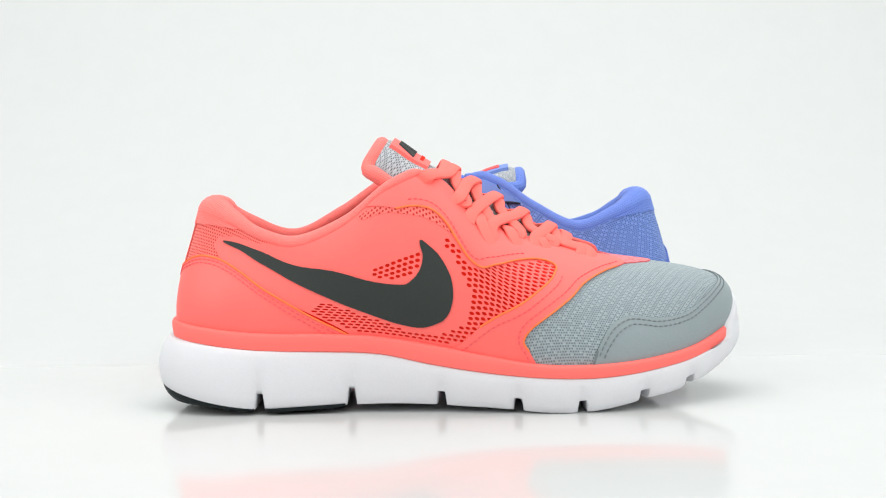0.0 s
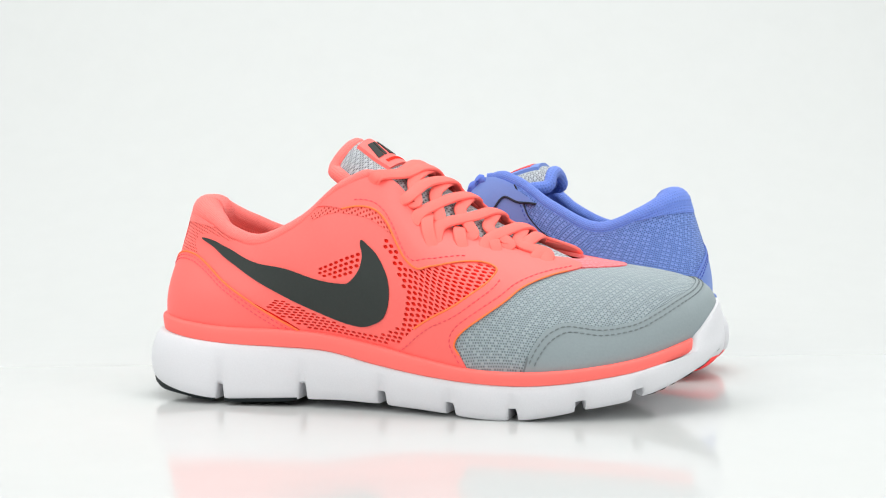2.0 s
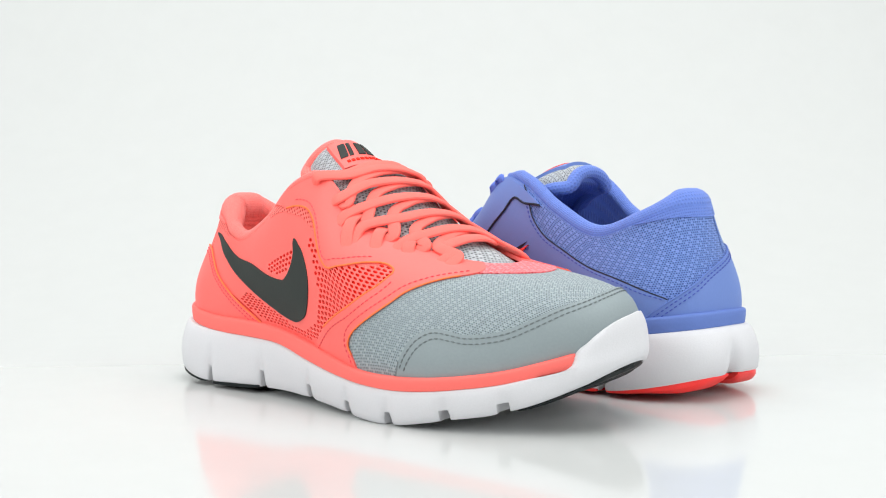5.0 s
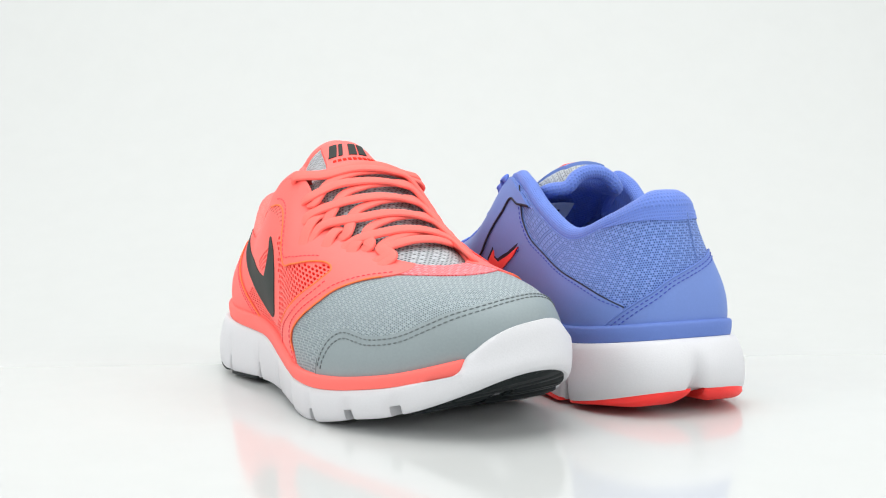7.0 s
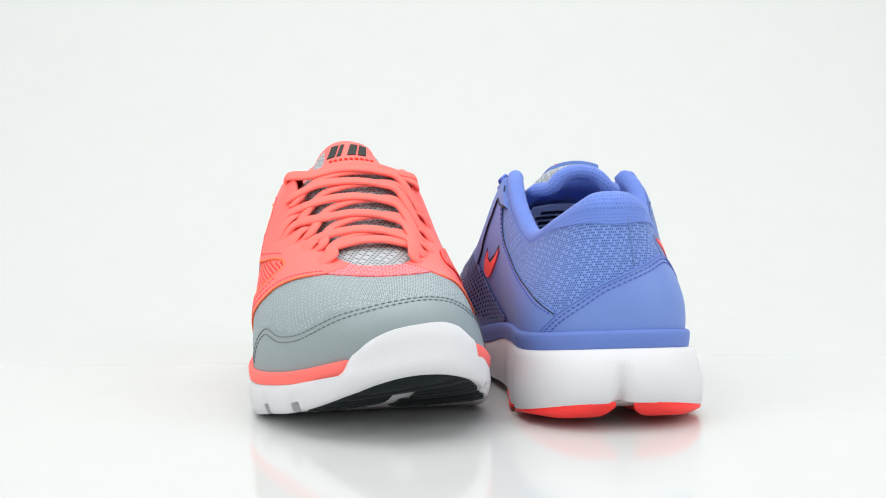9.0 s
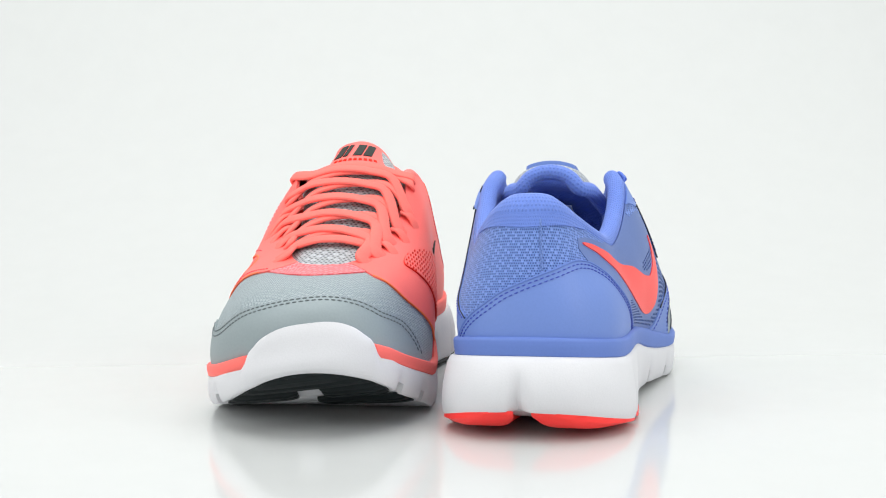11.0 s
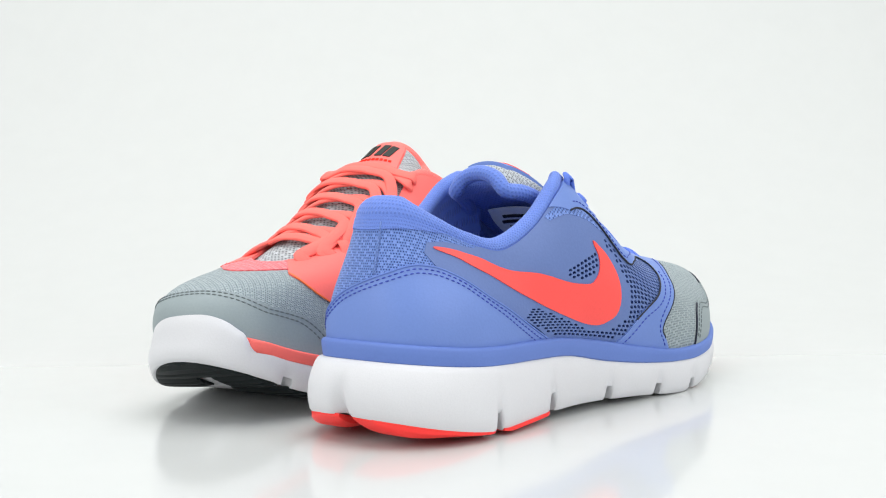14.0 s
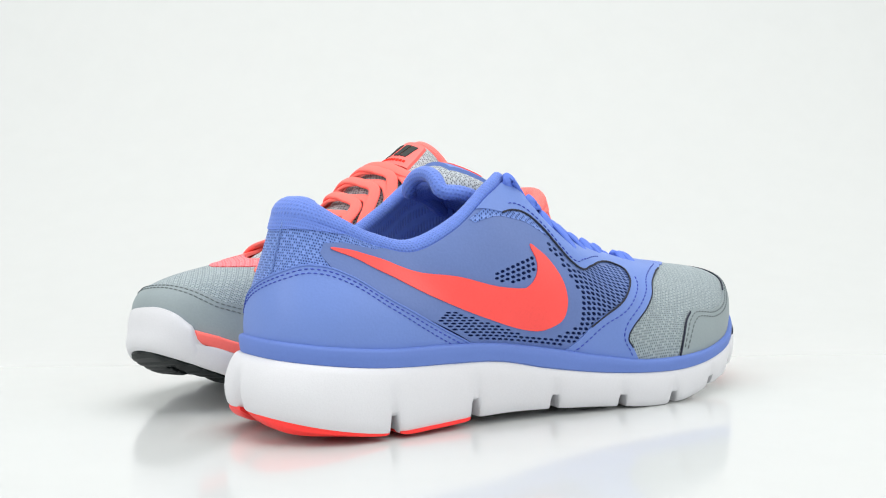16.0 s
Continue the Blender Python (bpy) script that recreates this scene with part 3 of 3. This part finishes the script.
def pierced(window, pitch=.0033, row=.00185, size=(.00126, .00068)):
    """Rows of small slots, set like bricks, inside a window's outline."""
    w = soft_loop(window) * (UM, VM)
    poly, (x0, y0), (x1, y1) = [tuple(q) for q in w], w.min(0), w.max(0)
    a = np.linspace(0, 2 * np.pi, 8, endpoint=False)
    shape = np.stack([size[0] * np.sign(np.cos(a)) * np.abs(np.cos(a)) ** .8, size[1] * np.sign(np.sin(a)) * np.abs(np.sin(a)) ** .8], -1)
    out = []
    for j, y in enumerate(np.arange(y0, y1, row)):
        for x in np.arange(x0 + (j % 2) * pitch / 2, x1, pitch):
            hole = shape + (x + random.uniform(-1, 1) * .0001, y)
            if inside((x, y), poly) and inside((x - .0006, y), poly) and inside((x + .0006, y), poly):
                out.append([tuple(q) for q in hole])
    return out


def shifted(path, d):
    """A path moved sideways on the last by d metres."""
    p = np.array(path) * (UM, VM)
    t = np.gradient(p, axis=0)
    t /= np.linalg.norm(t, axis=1, keepdims=True) + 1e-9
    return (p + np.stack([-t[:, 1], t[:, 0]], -1) * d) / (UM, VM)


def stitches(path, off, material, parent, pitch=.0026, long=.0016, wide=.0006):
    """A row of thread dashes along a path on the last."""
    fine = spline(path, len(path) * 30)
    p = last(fine[:, 0], fine[:, 1], off)
    s = np.cumsum(np.r_[0, np.linalg.norm(np.diff(p, axis=0), axis=1)])
    bm = bmesh.new()
    for a in np.arange(.001, s[-1] - long, pitch):
        uv = np.stack([np.interp([a, a + long / 2, a + long], s, fine[:, k]) for k in (0, 1)], -1)
        q, n = last(uv[:, 0], uv[:, 1], off), last(uv[:, 0], uv[:, 1], off + .001) - last(uv[:, 0], uv[:, 1], off)
        n /= np.linalg.norm(n, axis=1, keepdims=True)
        d = q[2] - q[0]
        side = np.cross(n, d / (np.linalg.norm(d) + 1e-9)) * wide / 2
        rows = [[bm.verts.new(q[i] + side[i] * w * k + n[i] * h) for k, h in ((-1, -.0002), (-.6, .00035 * w), (.6, .00035 * w), (1, -.0002))] for i, w in ((0, .6), (1, 1), (2, .6))]
        for r0, r1 in zip(rows, rows[1:]):
            for i in range(3):
                bm.faces.new((r0[i], r0[i + 1], r1[i + 1], r1[i]))
    return tagged(part("stitching", bm, material, parent), kind="stuff")


def piping(path, off, material, parent, wide=.0009, name="piping"):
    fine = spline(path, len(path) * 8)
    p = last(fine[:, 0], fine[:, 1], off)
    n = last(fine[:, 0], fine[:, 1], off + .002) - p
    return sweep(name, p, n, wide, wide * .8, material, parent, sides=6, power=1)


def closed(edge, *rest, n=6):
    """An outline whose first run is a smooth edge and whose rest is straight."""
    return [tuple(q) for q in spline(edge, len(edge) * n)] + list(rest)


def panels(shoe, c):
    film = [(4.2, -.04), (3.2, .28), (2.05, .58), (1.72, .68), (1.45, .78), (1.5, .87), (1.9, .92), (2.4, .945), (2.9, .965), (3.2, 1.0), (5.5, 1.0), (7.2, 1.0), (8.6, .85), (9.25, .70), (9.2, .60), (8.6, .40), (7.0, .13), (6.2, -.04)]
    panel("quarter_film", film, .0009, c["film"], shoe, "smooth film with slotted vents", pierced(FORE_WINDOW) + pierced(SMALL_WINDOW))
    knit_ = [(3.4, 1.0), (3.2, .90), (2.6, .80), (2.3, .66), (1.9, .56), (1.6, .54), (-.5, .2), (-2.2, -.03), (-3.2, .08), (-4.2, .5), (-5.6, .62), (-6.2, .72), (-5.9, 1.0), (-3.0, 1.0), (0, 1.0)]
    panel("heel_mesh", knit_, .0006, c["knit"], shoe, "knitted mesh quarter")
    panel("collar_mesh", [(5.3, .985), (6.04, .925), (6.46, .838), (6.85, .74), (7.02, .62), (6.59, .735), (5.99, .85), (5.4, .93)], .0011, c["knit"], shoe)
    counter = panel("heel_counter", closed(HEEL, (-2.0, -.04), (1, -.04), (3, -.04)), .0014, c["skin"], shoe, "smooth heel overlay with double stitching")
    for d in (.0022, .0046):
        stitches(shifted(spline(HEEL, 80), d)[4:-4], .0015, c["thread"], counter)
    piping(HEEL, .0015, c["edge"] if c is CORAL else c["band"], counter, .0009)
    toe = [tuple(q) for q in spline(VAMP[:-3], 60)] + [(11.4, .86), (12.5, .88), (13.3, .87)] + [tuple(q) for q in spline(INSTEP[1:], 50)] + [(14, -.04), (12, -.04), (10, -.04)]
    panel("vamp_mesh", toe, .0007, GREY_KNIT, shoe, "grey knitted mesh vamp", flat=True)
    panel("vamp_binding", [(10.6, .82), (11.5, .845), (12.5, .83), (13.5, .835), (14.1, .82), (14.5, .90), (14.2, 1.0), (12.5, 1.0), (10.9, 1.0)], .0013, c["strip"], shoe, "textile strip across the throat", flat=True)
    outer = panel("outer_saddle", closed(SADDLE) + closed(VAMP) + [(9, 1.0), (7.5, 1.0)], .0015, c["skin"], shoe, "smooth lacing overlay")
    piping(SADDLE[1:-1], .0014, c["edge"], outer, .0010)
    piping(VAMP[1:-4], .0014, c["edge"], outer, .0009)
    stitches(shifted(spline(SADDLE, 100), .0026)[10:60], .0016, c["thread"], outer)
    stitches(shifted(spline(SADDLE, 100), .0026)[74:], .0016, c["thread"], outer)
    stitches(shifted(spline(VAMP, 80), .0024)[4:60], .0016, c["thread"], outer)
    inner = panel("inner_saddle", closed(INSTEP) + [(18, -.04), (20, -.04)] + closed(WAIST) + [(17.5, 1.0), (15.5, 1.0)], .0015, c["skin"], shoe, "smooth lacing overlay")
    piping(WAIST[1:], .0014, c["edge"], inner, .0008)
    piping(INSTEP[2:-1], .0014, c["edge"], inner, .0009)
    stitches(shifted(spline(WAIST, 80), .0026)[8:-4], .0016, c["thread"], inner)
    panel("inner_vent_backing", soft_loop(INNER_WINDOW), .0019, c["base"], inner)
    panel("inner_vent", soft_loop(INNER_WINDOW), .0025, c["film"], inner, "slotted vent", pierced(INNER_WINDOW, .0035, .00185), thick=.0004)
    stitches(shifted(np.concatenate([soft_loop(INNER_WINDOW), soft_loop(INNER_WINDOW)[:1]]), -.0018), .0016, c["thread"], inner)
    cap = panel("toe_cap", closed(CAP, (14, -.04), (12, -.04), (10, -.04)), .0015, GREY_SKIN, shoe, "smooth grey toe overlay")
    for d in (-.0016, -.0040):
        stitches(shifted(spline(CAP, 120), d)[4:-4], .0016, GREY_THREAD, cap, pitch=.0027, long=.0018, wide=.0007)
    piping(CAP[:4] if c is BLUE else CAP[:2], .0012, c["edge"] if c is BLUE else GREY_THREAD, cap, .0011)
    piping(CAP[9:15], .0012, c["edge"] if c is BLUE else GREY_THREAD, cap, .0011 if c is BLUE else .0005)
    panel("side_mark", soft_loop(TICK), .0014, c["mark"], shoe, "curved printed mark", step=.0016)
    if c is BLUE:
        eyestay = panel("inner_eyestay", closed(EYESTAY, (16.6, .50), (15.6, .72), (15.2, 1.0), (17.5, 1.0)), .0021, c["skin"], shoe, "smooth eyestay strip with a dark edge")
        piping(EYESTAY, .0021, c["edge"], eyestay, .0012)
        panel("mark_edge", [(a - .05, b + .020) for a, b in INNER_TICK], .0018, c["edge"], inner, "dark outline of the small mark", step=.0016)
    panel("inner_mark", INNER_TICK, .0023, c["mark"], shoe, "small printed mark", step=.0016)
    stitches(shifted(np.array(INNER_TICK + INNER_TICK[:1]), -.0016), .0016, c["thread"], inner, .0022, .0013, .0005)
    pad = soft_loop([(-2.0, 1.0), (-1.5, .965), (-.9, .93), (0, .915), (.9, .93), (1.5, .96), (2.0, 1.0), (1.0, 1.005), (0, 1.005), (-1.0, 1.005)])
    panel("heel_pad", pad, .0011, c["lining"], shoe, "padded pull area at the heel")
    for a, b in ((.35, 5.6), (-5.3, .35)):
        u = np.linspace(a, b, 26)
        piping(np.stack([u, np.full(26, .985)], -1), .0004, c["band"], shoe, .0007, "collar_seam")
    piping([(.42, .56), (.42, .7), (.42, .84), (.42, .97)], .0008, c["knit"], shoe, .0012, "back_seam")


# where the laces leave the overlays, as (rib, height): upper strands, lower strands
OVER_OUTER = [(6.75, .95), (7.40, .90), (7.72, .83), (8.15, .78), (9.0, .86)]
OVER_INNER = [(17.1, .93), (16.45, .92), (15.8, .92), (15.1, .92), (14.45, .93)]
UNDER_OUTER = [(7.55, .96), (8.1, .93), (8.7, .92), (9.35, .94), (9.9, .88)]
UNDER_INNER = [(17.8, .93), (17.2, .90), (16.5, .89), (15.9, .90), (15.2, .90)]
ROWS_UP = (.585, .50, .42, .335, .25, .17)      # where each row of lacing crosses the tongue


def lace_over(a, b, i, j, lift, c, shoe):
    """One flat lace from a point of the outer side to one of the inner side, over the tongue."""
    s0, s1 = ROWS_UP[i], ROWS_UP[j]
    k = np.array([.22, .4, .5, .6, .78])
    s, w = s0 + (s1 - s0) * k, np.array([-.66, -.27, 0, .27, .66])
    over = tongue_at(s, w, lift + .0012 * np.array([.2, .8, 1, .8, .2]))
    ends = [last(np.array([u, u + d]), np.array([v, v + (1.0 - v) * .75]), np.array([.0004, .0030])) for (u, v), d in ((a, .12), (b, -.06))]
    path = spline(np.concatenate([ends[0], over, ends[1][::-1]]), 48)
    up = np.stack([np.full(48, .42), np.interp(np.arange(48), (0, 12, 24, 36, 47), (-.95, -.55, 0, .55, .95)), np.full(48, .9)], -1)
    return sweep("lace", path, up, .0061, .0023, c["lace"], shoe, sides=12, power=.75)


def lacing(shoe, c):
    slack = 1 if c is CORAL else .5
    for i in range(5):
        lace_over(OVER_OUTER[i], OVER_INNER[i], i, i + 1, .0036 * slack, c, shoe)
        lace_over(UNDER_OUTER[i], UNDER_INNER[i], i + 1, i, .0020 * slack, c, shoe)
    lace_over((10.1, .86), (14.5, .93), 5, 5, .0024 * slack, c, shoe)
    lace_over((6.7, .96), (18.0, .95), 0, 0, .0034 * slack, c, shoe)
    for u, v in ((8.05, .72), (8.65, .80), (9.25, .86), (16.9, .82), (16.2, .82), (15.5, .84)):
        # webbing loops that hold the laces
        q = np.stack([np.full(4, u) - np.array([0, .03, .06, .08]) * (1 if u < 12 else -1), v + (1.01 - v) * np.array([0, .35, .7, 1])], -1)
        path = spline(last(q[:, 0], q[:, 1], np.array([.0006, .0022, .0030, .0022])), 16)
        n = last(q[:1, 0], q[:1, 1], .01) - last(q[:1, 0], q[:1, 1], 0)
        sweep("lace_loop", path, n, .0060, .0016, c["lace"], shoe, sides=10)


def tongue_label(body, c):
    patch = tongue_patch("tongue_label", .66, .925, -.52, .52, .0016, c["skin"], body, "stitched label with a dark bar", rise=.0025)
    print_ = CORAL["mark"] if c is CORAL else c["mark"]
    for k in range(4):
        tongue_patch("label_bar", .765, .875, -.47 + k * .20, -.47 + k * .20 + (.08 if k == 1 else .16), .0021, print_, patch, skew=1.0, rise=.0006)
    for k in range(9):
        tongue_patch("label_bar", .705, .728, -.40 + k * .09, -.345 + k * .09, .0020, c["base"], patch, rise=.0005)
    if c is BLUE:
        back = tongue_patch("size_label", .46, .66, -.25, .50, -.0085, LABEL_WHITE, body, "white cloth size label", rise=-.0006)
        for k in range(4):
            tongue_patch("label_bar", .49 + k * .038, .508 + k * .038, -.15 + .03 * k, .36 - .06 * (k % 2), -.0092, LABEL_BLACK, back, rise=-.0004)


# ---- the shoes ----
def running_shoe(c, label):
    shoe = tagged(new("running_shoe"), label, "shoe", "pair of running shoes")
    THROAT.append(RIM if c is CORAL else [LOW_RIM.get(i, q) for i, q in enumerate(RIM)])
    midsole(shoe)
    band(shoe, c)
    upper(shoe, c)
    collar(shoe, c)
    toe_bumper(shoe)
    SHAPE.append(TONGUE if c is CORAL else LOW_TONGUE)
    panels(shoe, c)
    tongue_label(tongue(shoe, c), c)
    lacing(shoe, c)
    for x0, x1, s0, s1 in ((.0102, .0485, 0, .40), (.0102, .0485, .60, 1.0), (.0535, .0895, -.01, .42), (.0535, .0895, .58, 1.01)):
        tread_pad(shoe, c, x0, x1, s0, s1)
    for x0, x1, s0, s1, n in ((.2500, .2625, .03, .47, 3), (.2500, .2625, .60, .97, 3), (.2628, .2790, .03, .97, 3)):
        tread_pad(shoe, c, x0, x1, s0, s1, n, name="toe_pad")
    tread_pad(shoe, c, .2275, .2460, .52, .985, 3, name="toe_pad")
    return shoe


coral_shoe = running_shoe(CORAL, "coral running shoe, grey mesh toe, charcoal side mark, on white floor")
blue_shoe = running_shoe(BLUE, "blue running shoe, grey mesh toe, red side mark, on white floor")


# ---- both shoes go round with the display ----
def motions():
    at = {coral_shoe: pose(-.1303, -.0440, 0, 0, 0, 1.0), blue_shoe: pose(.1439, .0618, 0, 0, 0, 177.1)}
    for shoe, rest in at.items():
        walk(shoe, [(t / 2, pose(0, 0, 0, 0, 0, turned(t / 2)) @ rest) for t in range(33)])


motions()
